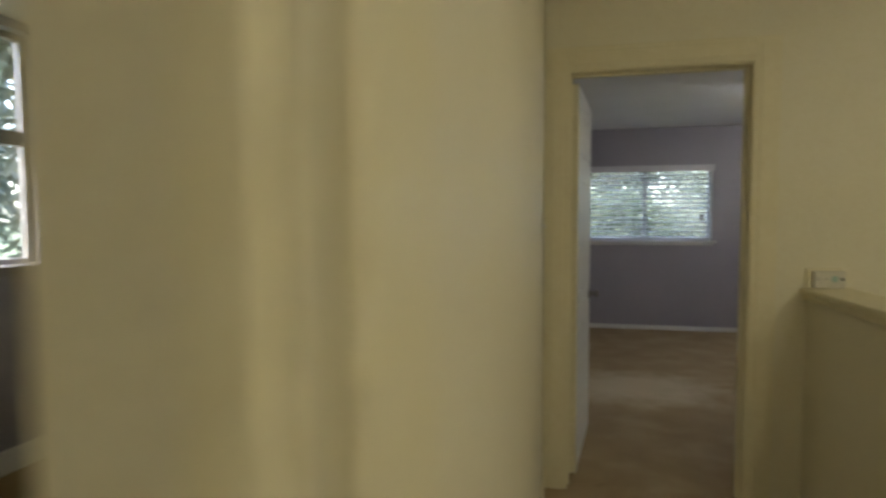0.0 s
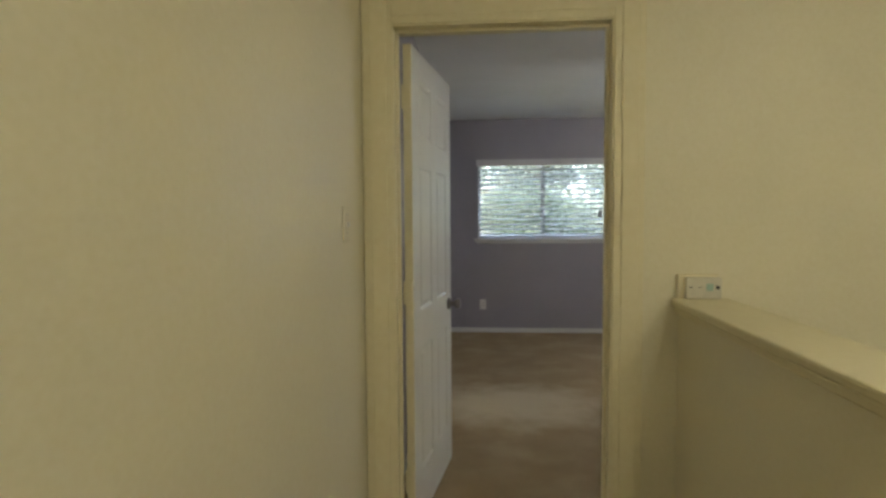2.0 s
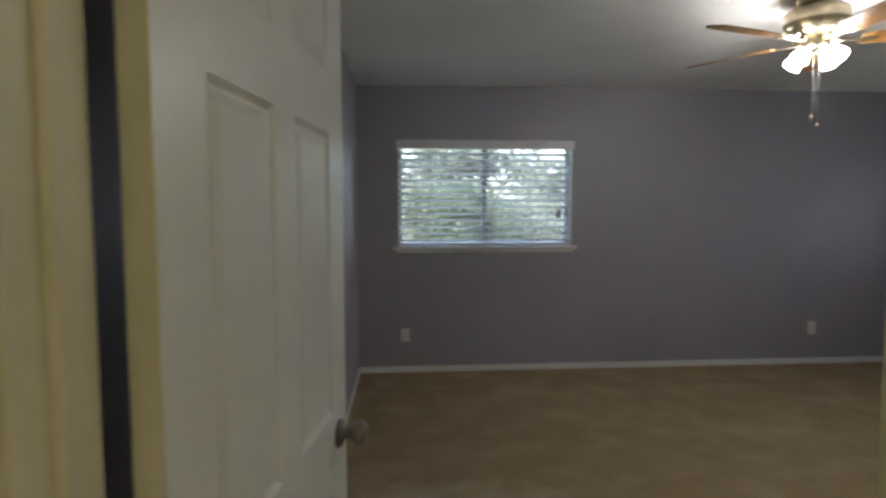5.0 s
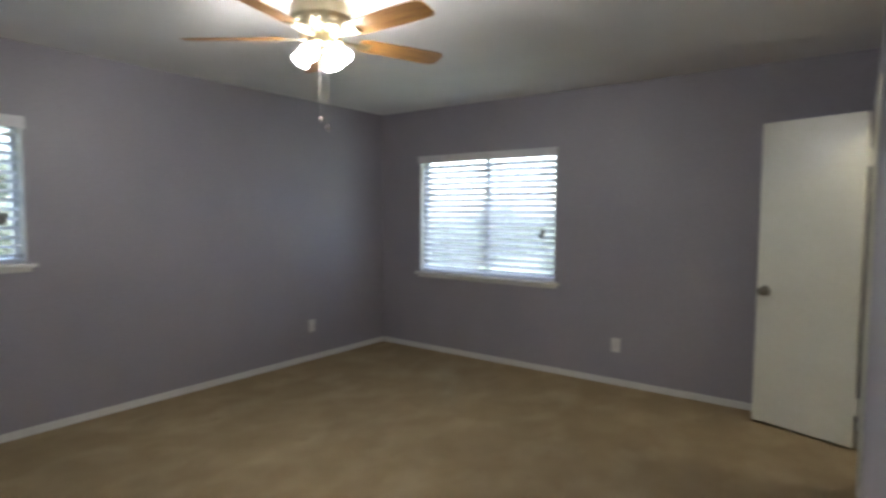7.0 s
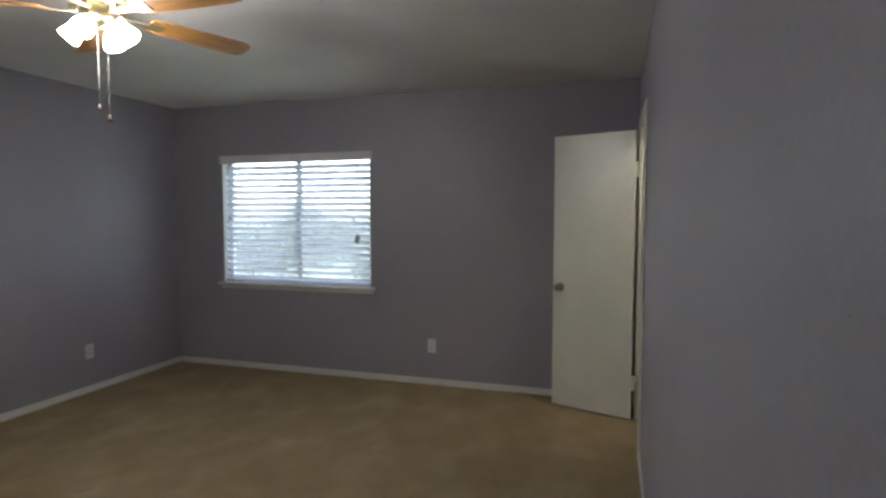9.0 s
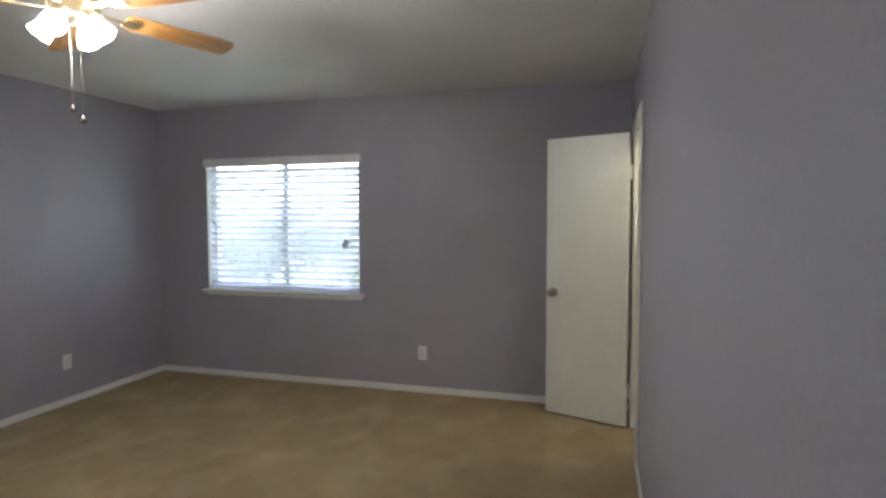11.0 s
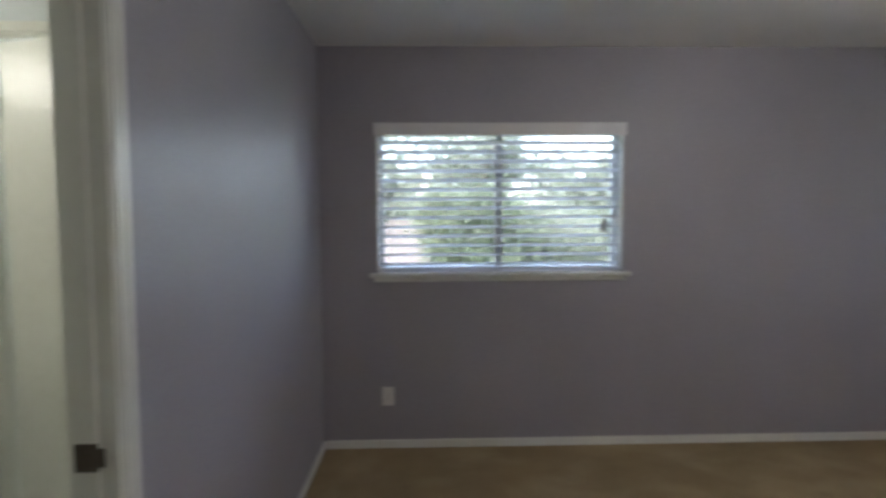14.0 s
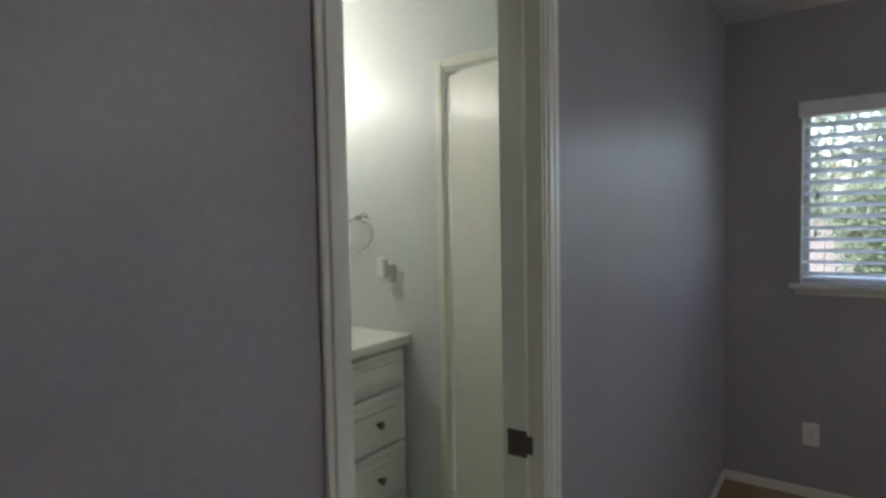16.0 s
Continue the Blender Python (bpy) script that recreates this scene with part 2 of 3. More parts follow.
def tube(a, c, r, steps=8, r2=None, bm=None):
    a, c = Vector(a), Vector(c)
    q = (c - a).to_track_quat("Z", "Y").to_matrix().to_4x4()
    return lathe([(r, 0), (r2 or r, (c - a).length)], steps, Matrix.Translation(a) @ q, bm)


def ring(radius, r, m, seg=36, sides=8):
    b = bmesh.new()
    vs = [[b.verts.new(m @ Vector(((radius + r * math.cos(s)) * math.cos(u), (radius + r * math.cos(s)) * math.sin(u), r * math.sin(s))))
           for s in [2 * math.pi * j / sides for j in range(sides)]] for u in [2 * math.pi * i / seg for i in range(seg)]]
    for i in range(seg):
        for j in range(sides):
            b.faces.new((vs[i][j], vs[(i + 1) % seg][j], vs[(i + 1) % seg][(j + 1) % sides], vs[i][(j + 1) % sides]))
    return b


def thing(name, label, category, at=(0, 0, 0), group=""):
    ob = new(name)
    ob.location = at
    return tagged(ob, label, category, group)


def structure(name, bm, material, label, category="wall"):
    return tagged(link(name, bm, material), label, category, "", "structure")


def wall_y(name, x0, x1, y0, y1, z0, z1, holes, material, label):
    """A wall along x with openings (x0, x1, z0, z1)."""
    bm = bmesh.new()
    x = x0
    for a, c, lo, hi in sorted(holes):
        box(x, a, y0, y1, z0, z1, bm=bm)
        if lo > z0:
            box(a, c, y0, y1, z0, lo, bm=bm)
        box(a, c, y0, y1, hi, z1, bm=bm)
        x = c
    box(x, x1, y0, y1, z0, z1, bm=bm)
    return structure(name, bm, material, label)


def wall_x(name, x0, x1, y0, y1, z0, z1, holes, material, label):
    """A wall along y with openings (y0, y1, z0, z1)."""
    bm = bmesh.new()
    y = y0
    for a, c, lo, hi in sorted(holes):
        box(x0, x1, y, a, z0, z1, bm=bm)
        if lo > z0:
            box(x0, x1, a, c, z0, lo, bm=bm)
        box(x0, x1, a, c, hi, z1, bm=bm)
        y = c
    box(x0, x1, y, y1, z0, z1, bm=bm)
    return structure(name, bm, material, label)


# ---- setting ----
W1 = (0.345, 1.840, 1.083, 1.960)      # x0, x1, z0, z1 in the far wall
W2 = (2.170, 3.672, 0.797, 1.945)      # y0, y1, z0, z1 in the right wall
structure("floor", box(-0.01, XR + 0.1, -0.14, YF + 0.1, -0.12, 0), CARPET, "tan cut-pile carpet with paler and brushed patches", "carpet")
structure("floor_hall", box(-3.0, 1.30, -4.7, -0.14, -0.12, 0), CARPET, "tan cut-pile carpet on the upstairs landing", "carpet")
structure("floor_stairwell", box(1.30, 2.7, -4.7, -0.02, -2.72, -2.6), CARPET, "tan carpet at the bottom of the stairwell", "carpet")
structure("floor_bathroom", box(-1.7, -0.01, 0.2, RY + 0.1, -0.12, -0.002), COUNTER, "pale bathroom floor", "floor")
structure("floor_closet", box(3.6, XR + 0.1, -0.9, -0.14, -0.12, 0), CARPET, "tan closet carpet", "carpet")
structure("ceiling", box(-0.12, XR + 0.1, -0.02, YF + 0.1, H, H + 0.1), CEIL, "white textured bedroom ceiling", "ceiling")
structure("ceiling_hall", box(-3.1, 2.8, -4.8, -0.02, H, H + 0.1), CREAM, "cream painted landing ceiling", "ceiling")
structure("ceiling_bathroom", box(-1.8, -0.10, 0.1, RY + 0.1, H, H + 0.1), CEIL, "white bathroom ceiling", "ceiling")
structure("ceiling_closet", box(3.5, XR + 0.1, -1.0, -0.12, H - 0.05, H), CEIL, "white closet ceiling", "ceiling")

wall_y("wall_north", -0.12, XR + 0.14, YF, YF + 0.14, -0.1, H, [W1], GREY, "grey-violet painted bedroom wall with a wide window")
wall_x("wall_east", XR, XR + 0.14, -1.0, YF, -0.1, H, [W2], GREY, "grey-violet painted bedroom wall with a blind-covered window")
wall_x("wall_west", -0.06, 0.0, 0.0, YF, -0.1, H, [(BY0, BY1, -0.1, BT)], GREY, "grey-violet painted wall with the bathroom doorway")
wall_x("wall_west_bathroom_side", -0.10, -0.06, 0.0, YF, -0.1, H, [(BY0, BY1, -0.1, BT)], BATH_WALL, "pale painted back of the bathroom doorway wall")
wall_y("wall_south", 0.0, XR, -0.06, 0.0, -0.1, H, [(DL - 0.02, DR + 0.02, -0.1, DT + 0.02), (CX0 - 0.02, CX1 + 0.02, -0.1, CT + 0.02)], GREY, "grey-violet painted wall with entry door and closet door")
wall_y("wall_south_hall_side", -3.0, 2.7, -0.12, -0.06, -2.7, H, [(DL - 0.02, DR + 0.02, -0.13, DT + 0.02)], CREAM, "cream painted landing wall round the bedroom doorway")
wall_x("wall_hall_west", HX - 0.085, HX, -2.775, -0.12, 0, H, [], CREAM, "cream painted landing wall beside the bedroom doorway")
wall_x("wall_stair_east", 2.7, 2.8, -4.7, -0.02, -2.7, H, [], CREAM, "cream painted stairwell wall")
wall_y("wall_hall_south", -3.0, 2.8, -4.8, -4.7, -2.7, H, [], CREAM, "cream painted wall at the landing's end")
LW = (-1.25, -0.24, 1.11, 2.39)
wall_x("wall_landing_west", -2.95, -2.85, -4.7, -0.12, 0, H, [LW], GREY, "grey wall of the neighbouring room with a window")
wall_y("wall_bathroom_end", -1.7, -0.10, RY, RY + 0.1, 0, H, [(-0.81, -0.21, 0.0, 2.05)], BATH_WALL, "pale green-grey bathroom wall")
wall_x("wall_bathroom_back", -1.65, -1.55, 0.2, RY, 0, H, [], BATH_WALL, "pale green-grey bathroom wall behind the vanity")
wall_y("wall_bathroom_south", -1.7, -0.10, 0.1, 0.2, 0, H, [], BATH_WALL, "pale green-grey bathroom wall")
wall_y("wall_bathroom_room_behind", -1.7, -0.10, RY + 0.9, RY + 1.0, 0, H, [], BATH_WALL, "pale wall behind the bathroom's inner door")
wall_x("wall_closet_west", 3.5, 3.6, -1.0, -0.06, 0, H, [], GREY, "grey closet side wall")
wall_y("wall_closet_back", 3.5, XR, -1.0, -0.9, 0, H, [], GREY, "grey closet back wall")
structure("wall_half", box(1.150, 1.300, -4.7, -0.12, -2.6, 1.0), CREAM, "cream painted half wall along the stairwell")


def cap_rail():
    """Cap of the half wall: board with rounded edges on a cove moulding."""
    bm = box(1.120, 1.330, -4.7, -0.122, 1.012, 1.040, 0.008)
    o = tagged(link("half_wall_cap", bm, CREAM_TRIM), "cream painted wooden cap board on the half wall", "trim", "", "structure")
    b = bmesh.new()
    for x0, x1, s in ((1.132, 1.150, 1), (1.300, 1.318, -1)):
        box(x0, x1, -4.7, -0.122, 0.985, 1.012, 0.006, b)
    part("cove_moulding", b, CREAM_TRIM, o)
    return o


cap_rail()


# baseboards, cut round the openings
def baseboard(name, x0, x1, y0, y1, h=0.052, material=WHITE):
    return tagged(link(name, box(x0, x1, y0, y1, 0.0, h, 0.004), material), "narrow white painted baseboard", "baseboard", "", "structure")


baseboard("baseboard_north", 0.012, XR - 0.012, YF - 0.012, YF - 0.001)
baseboard("baseboard_east", XR - 0.012, XR - 0.001, 0.0, YF - 0.012)
baseboard("baseboard_west", 0.001, 0.012, BY1 + 0.075, YF - 0.012)
baseboard("baseboard_west_near", 0.001, 0.012, 0.0, BY0 - 0.06)
baseboard("baseboard_south", DR + 0.09, CX0 - 0.06, 0.001, 0.012)
baseboard("baseboard_landing", -2.848, -2.835, -4.7, -0.12, 0.13)
baseboard("baseboard_bathroom", -0.88, -0.98, RY - 0.012, RY - 0.001, 0.08)
baseboard("baseboard_hall", HX + 0.001, HX + 0.012, -2.68, -0.14, 0.06, CREAM_TRIM)


def casing(name, parent, axis, a, c, top, face, out, width, material, depth=0.016):
    """Two legs and a head of stepped moulding round an opening."""
    spans = [(a - width, a, 0.0, top + width), (c, c + width, 0.0, top + width), (a, c, top, top + width)]
    for i, (p, q, z0, z1) in enumerate(spans):
        bm = bmesh.new()
        for lo, hi, d in ((0.0, 1.0, depth * 0.62), (0.25, 0.8, depth)):
            if i == 2:
                pp, qq, zz0, zz1 = p, q, z0 + (z1 - z0) * lo, z0 + (z1 - z0) * hi
            else:
                pp, qq, zz0, zz1 = p + (q - p) * lo, p + (q - p) * hi, z0, z1 - (width * (1 - hi) if lo else 0)
            f0, f1 = sorted((face + out * 0.001, face + out * d))
            if axis == 'y':
                box(pp, qq, f0, f1, zz0, zz1, 0.003, bm)
            else:
                box(f0, f1, pp, qq, zz0, zz1, 0.003, bm)
        part(name, bm, material, parent)


def jamb(parent, axis, a, c, top, f0, f1, t, material, stop):
    """Lining boards and door stops."""
    for p, q, z0, z1 in ((a - t, a, 0, top + t), (c, c + t, 0, top + t), (a, c, top, top + t)):
        bm = box(p, q, f0, f1, z0, z1, 0.001) if axis == 'y' else box(f0, f1, p, q, z0, z1, 0.001)
        part("jamb", bm, material, parent)
    s0, s1 = stop
    for p, q, z0, z1 in ((a, a + 0.011, 0, top), (c - 0.011, c, 0, top), (a + 0.011, c - 0.011, top - 0.011, top)):
        bm = box(p, q, s0, s1, z0, z1, 0.002) if axis == 'y' else box(s0, s1, p, q, z0, z1, 0.002)
        part("door_stop", bm, material, parent)


def knob(parent, m, material=NICKEL):
    """Rose, neck and round knob along +z of m."""
    k = part("door_knob", lathe([(0.032, 0), (0.033, 0.005), (0.026, 0.011), (0.013, 0.014), (0.012, 0.03), (0.02, 0.036), (0.027, 0.046), (0.0275, 0.056), (0.022, 0.064), (0.008, 0.066)], 28, m), material, parent, "round satin nickel knob", True)
    return k


def panel_bm(bm, x0, x1, z0, z1, y, out):
    """Raised door panel: sunk groove with a bevelled field, on the face at y."""
    rings = []
    for inset, d in ((0.0, 0.0005), (0.010, -0.007), (0.016, -0.007), (0.034, 0.0)):
        rings.append([bm.verts.new((x0 + inset if sx else x1 - inset, y + out * d, z0 + inset if sz else z1 - inset)) for sx, sz in ((1, 1), (0, 1), (0, 0), (1, 0))])
    for r, s in zip(rings, rings[1:]):
        for i in range(4):
            bm.faces.new((r[i], r[(i + 1) % 4], s[(i + 1) % 4], s[i]))
    bm.faces.new(rings[-1])


def six_panel_leaf(w, h, t):
    """Six raised panels on both faces; stiles and rails around them. Local x along the width, y the thickness 0..t."""
    bm = bmesh.new()
    s, mid = 0.115, 0.10
    cols = [(s, (w - mid) / 2), ((w + mid) / 2, w - s)]
    rws = [(0.22, 0.76), (0.93, 1.55), (1.67, h - 0.115)]
    xs = sorted({0, w, *[v for c in cols for v in c]})
    zs = sorted({0, h, *[v for r in rws for v in r]})
    for y, out in ((0, -1), (t, 1)):
        for i in range(len(xs) - 1):
            for j in range(len(zs) - 1):
                if (xs[i], xs[i + 1]) in cols and (zs[j], zs[j + 1]) in rws:
                    panel_bm(bm, xs[i], xs[i + 1], zs[j], zs[j + 1], y, out)
                else:
                    bm.faces.new([bm.verts.new((x, y, z)) for x, z in ((xs[i], zs[j]), (xs[i + 1], zs[j]), (xs[i + 1], zs[j + 1]), (xs[i], zs[j + 1]))])
    for q in (((0, 0, 0), (0, t, 0), (0, t, h), (0, 0, h)), ((w, 0, 0), (w, t, 0), (w, t, h), (w, 0, h)), ((0, 0, 0), (w, 0, 0), (w, t, 0), (0, t, 0)), ((0, 0, h), (w, 0, h), (w, t, h), (0, t, h))):
        bm.faces.new([bm.verts.new(c) for c in q])
    bmesh.ops.remove_doubles(bm, verts=bm.verts, dist=0.0002)
    return bm


# entry doorway and its open six-panel door
door_1 = tagged(new("door_1"), "cream cased doorway between landing and bedroom", "doorway", "", "structure")
jamb(door_1, 'y', DL, DR, DT, -0.122, 0.002, 0.02, CREAM_TRIM, (-0.075, -0.04))
casing("casing_hall", door_1, 'y', DL - 0.006, DR + 0.006, DT + 0.006, -0.12, -1, 0.112, CREAM_TRIM)
casing("casing_bedroom", door_1, 'y', DL - 0.006, DR + 0.006, DT + 0.006, 0.0, 1, 0.06, WHITE)
leaf = thing("entry_door", "white six-panel wooden door standing open into the bedroom", "door", (DL + 0.010, 0.032, 0.012))
leaf.rotation_euler = (0, 0, radians(82))
lf = part("door_leaf", six_panel_leaf(0.765, 2.03, 0.035), WHITE, leaf)
lf.location = (0.004, -0.036, 0)
knob(leaf, Matrix.Translation((0.70, -0.036, 0.870)) @ pose(0, 0, 0, 90, 0, 0))
knob(leaf, Matrix.Translation((0.70, -0.001, 0.870)) @ pose(0, 0, 0, -90, 0, 0))
part("hinge_edge", box(0.0025, 0.0045, -0.0355, -0.0015, 0.0, 2.03, 0.0004), CREAM_TRIM, leaf, "cream painted hinge edge")
part("latch_plate", box(0.769, 0.771, -0.031, -0.006, 0.84, 0.90, 0.0005), NICKEL, leaf)
for z in (0.22, 1.02, 1.82):
    h = part("hinge", box(-0.006, 0.003, -0.034, -0.002, z - 0.045, z + 0.045, 0.001), CREAM_TRIM, leaf, "painted-over hinge")
    part("pin", tube((0, 0, z - 0.048), (0, 0, z + 0.048), 0.006, 10), CREAM_TRIM, h)

# doorway at the near end of the landing wall: lining board, stop and casing
door_5 = tagged(new("door_5"), "cream trimmed opening beside the landing wall", "doorway", "", "structure")
part("jamb", box(HX - 0.088, HX + 0.001, -2.790, -2.775, 0.0, 2.07, 0.002), CREAM, door_5)
part("door_stop", box(HX - 0.034, HX - 0.010, -2.801, -2.790, 0.0, 2.06, 0.003), CREAM_TRIM, door_5)
part("casing", box(HX + 0.001, HX + 0.012, -2.786, -2.700, 0.0, 2.14, 0.004), CREAM_TRIM, door_5)
part("casing", box(HX - 0.097, HX - 0.086, -2.786, -2.700, 0.0, 2.14, 0.004), CREAM_TRIM, door_5)

# bathroom doorway: lining, casing, latch strike
door_2 = tagged(new("door_2"), "white cased doorway into the bathroom with bronze strike plate", "doorway", "", "structure")
jamb(door_2, 'x', BY0 + 0.02, BY1 - 0.02, BT - 0.02, -0.102, 0.002, 0.018, WHITE, (-0.072, -0.036))
casing("casing", door_2, 'x', BY0 + 0.014, BY1 - 0.014, BT - 0.014, 0.0, 1, 0.046, WHITE, 0.012)
part("back_band", box(0.001, 0.009, BY1 + 0.0325, BY1 + 0.054, 0.0, BT + 0.032, 0.002), WHITE, door_2)
sp = part("strike_plate", box(-0.082, -0.034, BY1 - 0.0335, BY1 - 0.0305, 0.905, 0.965, 0.0008), BRONZE, door_2, "dark bronze strike plate")
part("lip", box(-0.036, -0.020, BY1 - 0.0335, BY1 - 0.0305, 0.915, 0.955, 0.0008), BRONZE, sp)

# closet doorway and its flush door, swung past the right angle
door_3 = tagged(new("door_3"), "white cased closet doorway", "doorway", "", "structure")
jamb(door_3, 'y', CX0, CX1, CT, -0.122, 0.002, 0.018, CLOSET_WHITE, (-0.075, -0.04))
casing("casing", door_3, 'y', CX0 - 0.005, CX1 + 0.005, CT + 0.005, 0.0, 1, 0.055, CLOSET_WHITE)
clo = thing("closet_door", "ivory painted flush door standing wide open beside the closet", "door", (CX1 - 0.004, 0.022, 0.015))
clo.rotation_euler = (0, 0, radians(71))
part("door_leaf", box(0.006, 0.592, 0.0, 0.035, 0, 1.985, 0.002), CLOSET_WHITE, clo)
knob(clo, Matrix.Translation((0.535, 0.035, 0.885)) @ pose(0, 0, 0, -90, 0, 0))
knob(clo, Matrix.Translation((0.535, 0.0, 0.885)) @ pose(0, 0, 0, 90, 0, 0))
for z in (0.25, 1.72):
    part("hinge", box(-0.014, 0.008, 0.004, 0.031, z - 0.05, z + 0.05, 0.001), CLOSET_WHITE, clo, "painted-over hinge")


# ---- windows and blinds ----
def window(name, w, h, m, label, mid=0.5, ALU=ALU, WHITE=WHITE):
    """Vinyl slider seen from inside. Local x along the wall, y outwards, z up from the opening's foot."""
    top = tagged(new(name), label, "window", "", "structure")
    top.matrix_world = m
    f, d0, d1 = 0.035, 0.085, 0.135
    for a in ((0, f, 0, h), (w - f, w, 0, h), (f, w - f, 0, f), (f, w - f, h - f, h)):
        part("window_frame", box(a[0], a[1], d0, d1, a[2], a[3], 0.004), ALU, top)
    part("mullion", box(w * mid - 0.022, w * mid + 0.022, d0 + 0.004, d1 - 0.004, f, h - f, 0.003), GREY_METAL, top)
    for x0, x1, y in ((f, w * mid - 0.022, 0.105), (w * mid + 0.022, w - f, 0.115)):
        p = part("pane", box(x0, x1, y, y + 0.004, f, h - f), GLASS, top, "clear glass pane")
        p.visible_shadow = False
    # painted returns of the opening
    for a in ((-0.001, 0.004, 0, h), (w - 0.004, w + 0.001, 0, h), (0.004, w - 0.004, h - 0.004, h + 0.001)):
        part("reveal", box(a[0], a[1], -0.002, d0, a[2], a[3]), WHITE, top)
    s = part("window_sill", box(-0.045, w + 0.045, -0.045, d0, -0.022, 0.003, 0.005), WHITE, top, "white painted sill board")
    part("apron", box(-0.022, w + 0.022, -0.014, -0.001, -0.050, -0.022, 0.003), WHITE, s)
    return top


def blind(w, h, m, n, tilt, label, cords, tag):
    """Two-inch horizontal blind: valance, slats, bottom rail, ladders, cords and tassels."""
    top = thing("window_blind", label, "blind", group="window blinds")
    top.matrix_world = m
    part("valance", box(-0.016, w + 0.016, -0.022, 0.018, h - 0.046, h + 0.028, 0.004), VALANCE, top, "flat white valance board")
    lo, hi = 0.055, h - 0.085
    bm = bmesh.new()
    vs = []
    for i in range(7):
        u = -1 + 2 * i / 6
        vs.append((0.0248 * u, 0.003 * (1 - u * u)))
    r0 = [bm.verts.new((0, y, z + 0.0011)) for y, z in vs] + [bm.verts.new((0, y, z - 0.0011)) for y, z in vs[::-1]]
    r1 = [bm.verts.new((w - 0.016, v.co.y, v.co.z)) for v in r0]
    for i in range(len(r0)):
        bm.faces.new((r0[i], r0[(i + 1) % len(r0)], r1[(i + 1) % len(r0)], r1[i]))
    bm.faces.new(r0), bm.faces.new(r1[::-1])
    first = part("slat", bm, SLAT, top)
    rnd = random.Random(5)
    for i in range(n):
        s = first if i == 0 else new("slat", first.data)
        s.parent = top
        s.location = (0.008, 0.036, lo + (hi - lo) * i / (n - 1))
        s.rotation_euler = (radians(tilt + rnd.uniform(-1.5, 1.5)), radians(rnd.uniform(-0.08, 0.08)), 0)
    part("bottom_rail", box(0.008, w - 0.008, 0.012, 0.062, 0.006, 0.034, 0.004), SLAT, top)
    for x in (0.10, w * 0.5, w - 0.10):
        for y in (0.012, 0.060):
            part("ladder_cord", tube((x, y, 0.02), (x, y, h - 0.05), 0.0012, 5), CORD, top)
    for x, z in cords:
        c = part("pull_cord", tube((x, 0.006, z), (x, 0.006, h - 0.06), 0.001, 5), CORD, top)
        part("tassel", lathe([(0.003, 0.03), (0.006, 0.022), (0.009, 0.004), (0.008, 0)], 10, Matrix.Translation((x, 0.006, z - 0.03))), TASSEL, c)
    x, z = tag
    c = part("tilt_cord", tube((x, 0.004, z + 0.03), (x, 0.004, h - 0.06), 0.001, 5), CORD, top)
    part("tag", box(x - 0.022, x + 0.022, 0.002, 0.004, z - 0.045, z + 0.03, m=Matrix.Translation((x, 0, z)) @ pose(0, 0, 0, 0, 14, 0) @ Matrix.Translation((-x, 0, -z))), TASSEL, c, "small grey hang tag")
    return top


m1 = pose(W1[0], YF, W1[2])
window("window_1", W1[1] - W1[0], W1[3] - W1[2], m1, "white sliding window with a sill in the bedroom's far wall")
blind(W1[1] - W1[0], W1[3] - W1[2], m1, 14, -22, "white slatted blind with slats nearly level, half open", [(0.07, 0.46), (0.062, 0.27)], (1.385, 0.29))
m2 = pose(XR, W2[1], W2[2], 0, 0, -90)
window("window_2", W2[1] - W2[0], W2[3] - W2[2], m2, "white sliding window with a sill in the bedroom's side wall")
side_blind = blind(W2[1] - W2[0], W2[3] - W2[2], m2, 19, -55, "white slatted blind with slats tilted mostly shut", [(0.07, 0.62), (0.062, 0.40)], (1.375, 0.43))
part("cord_lock", box(1.383, 1.391, -0.003, 0.006, W2[3] - W2[2] - 0.135, W2[3] - W2[2] - 0.085, 0.002), TASSEL, side_blind, "small dark cord lock")
m3 = pose(-2.85, LW[0], LW[2], 0, 0, 90)
window("window_3", LW[1] - LW[0], LW[3] - LW[2], m3, "grey framed window in the room beside the landing", 0.5, GREY_METAL, GREY_METAL)
part("meeting_rail", box(0.03, LW[1] - LW[0] - 0.03, 0.06, 0.12, 0.66, 0.74, 0.004), GREY_METAL, bpy.data.objects["window_3"])


# ---- wall plates ----
def outlet(m):
    top = thing("wall_outlet", "white plastic duplex outlet plate low on the grey wall", "outlet", group="wall outlets")
    top.matrix_world = m
    part("plate", box(-0.036, 0.036, -0.006, 0, -0.058, 0.058, 0.0025), PLATE, top)
    for z in (-0.02, 0.02):
        r = part("receptacle", box(-0.017, 0.017, -0.0085, -0.005, z - 0.014, z + 0.014, 0.002), PLATE, top)
        for x in (-0.006, 0.006):
            part("slot", box(x - 0.001, x + 0.001, -0.0092, -0.008, z - 0.003, z + 0.006), DARK, r)
    part("screw", lathe([(0.003, 0), (0.003, 0.001)], 10, pose(0, -0.006, 0, 90, 0, 0)), NICKEL, top)
    return top


o1 = outlet(pose(0.400, YF, 0.325))
copy_thing(o1, pose(4.080, YF, 0.330))
copy_thing(o1, pose(XR, 1.615, 0.330, 0, 0, -90))


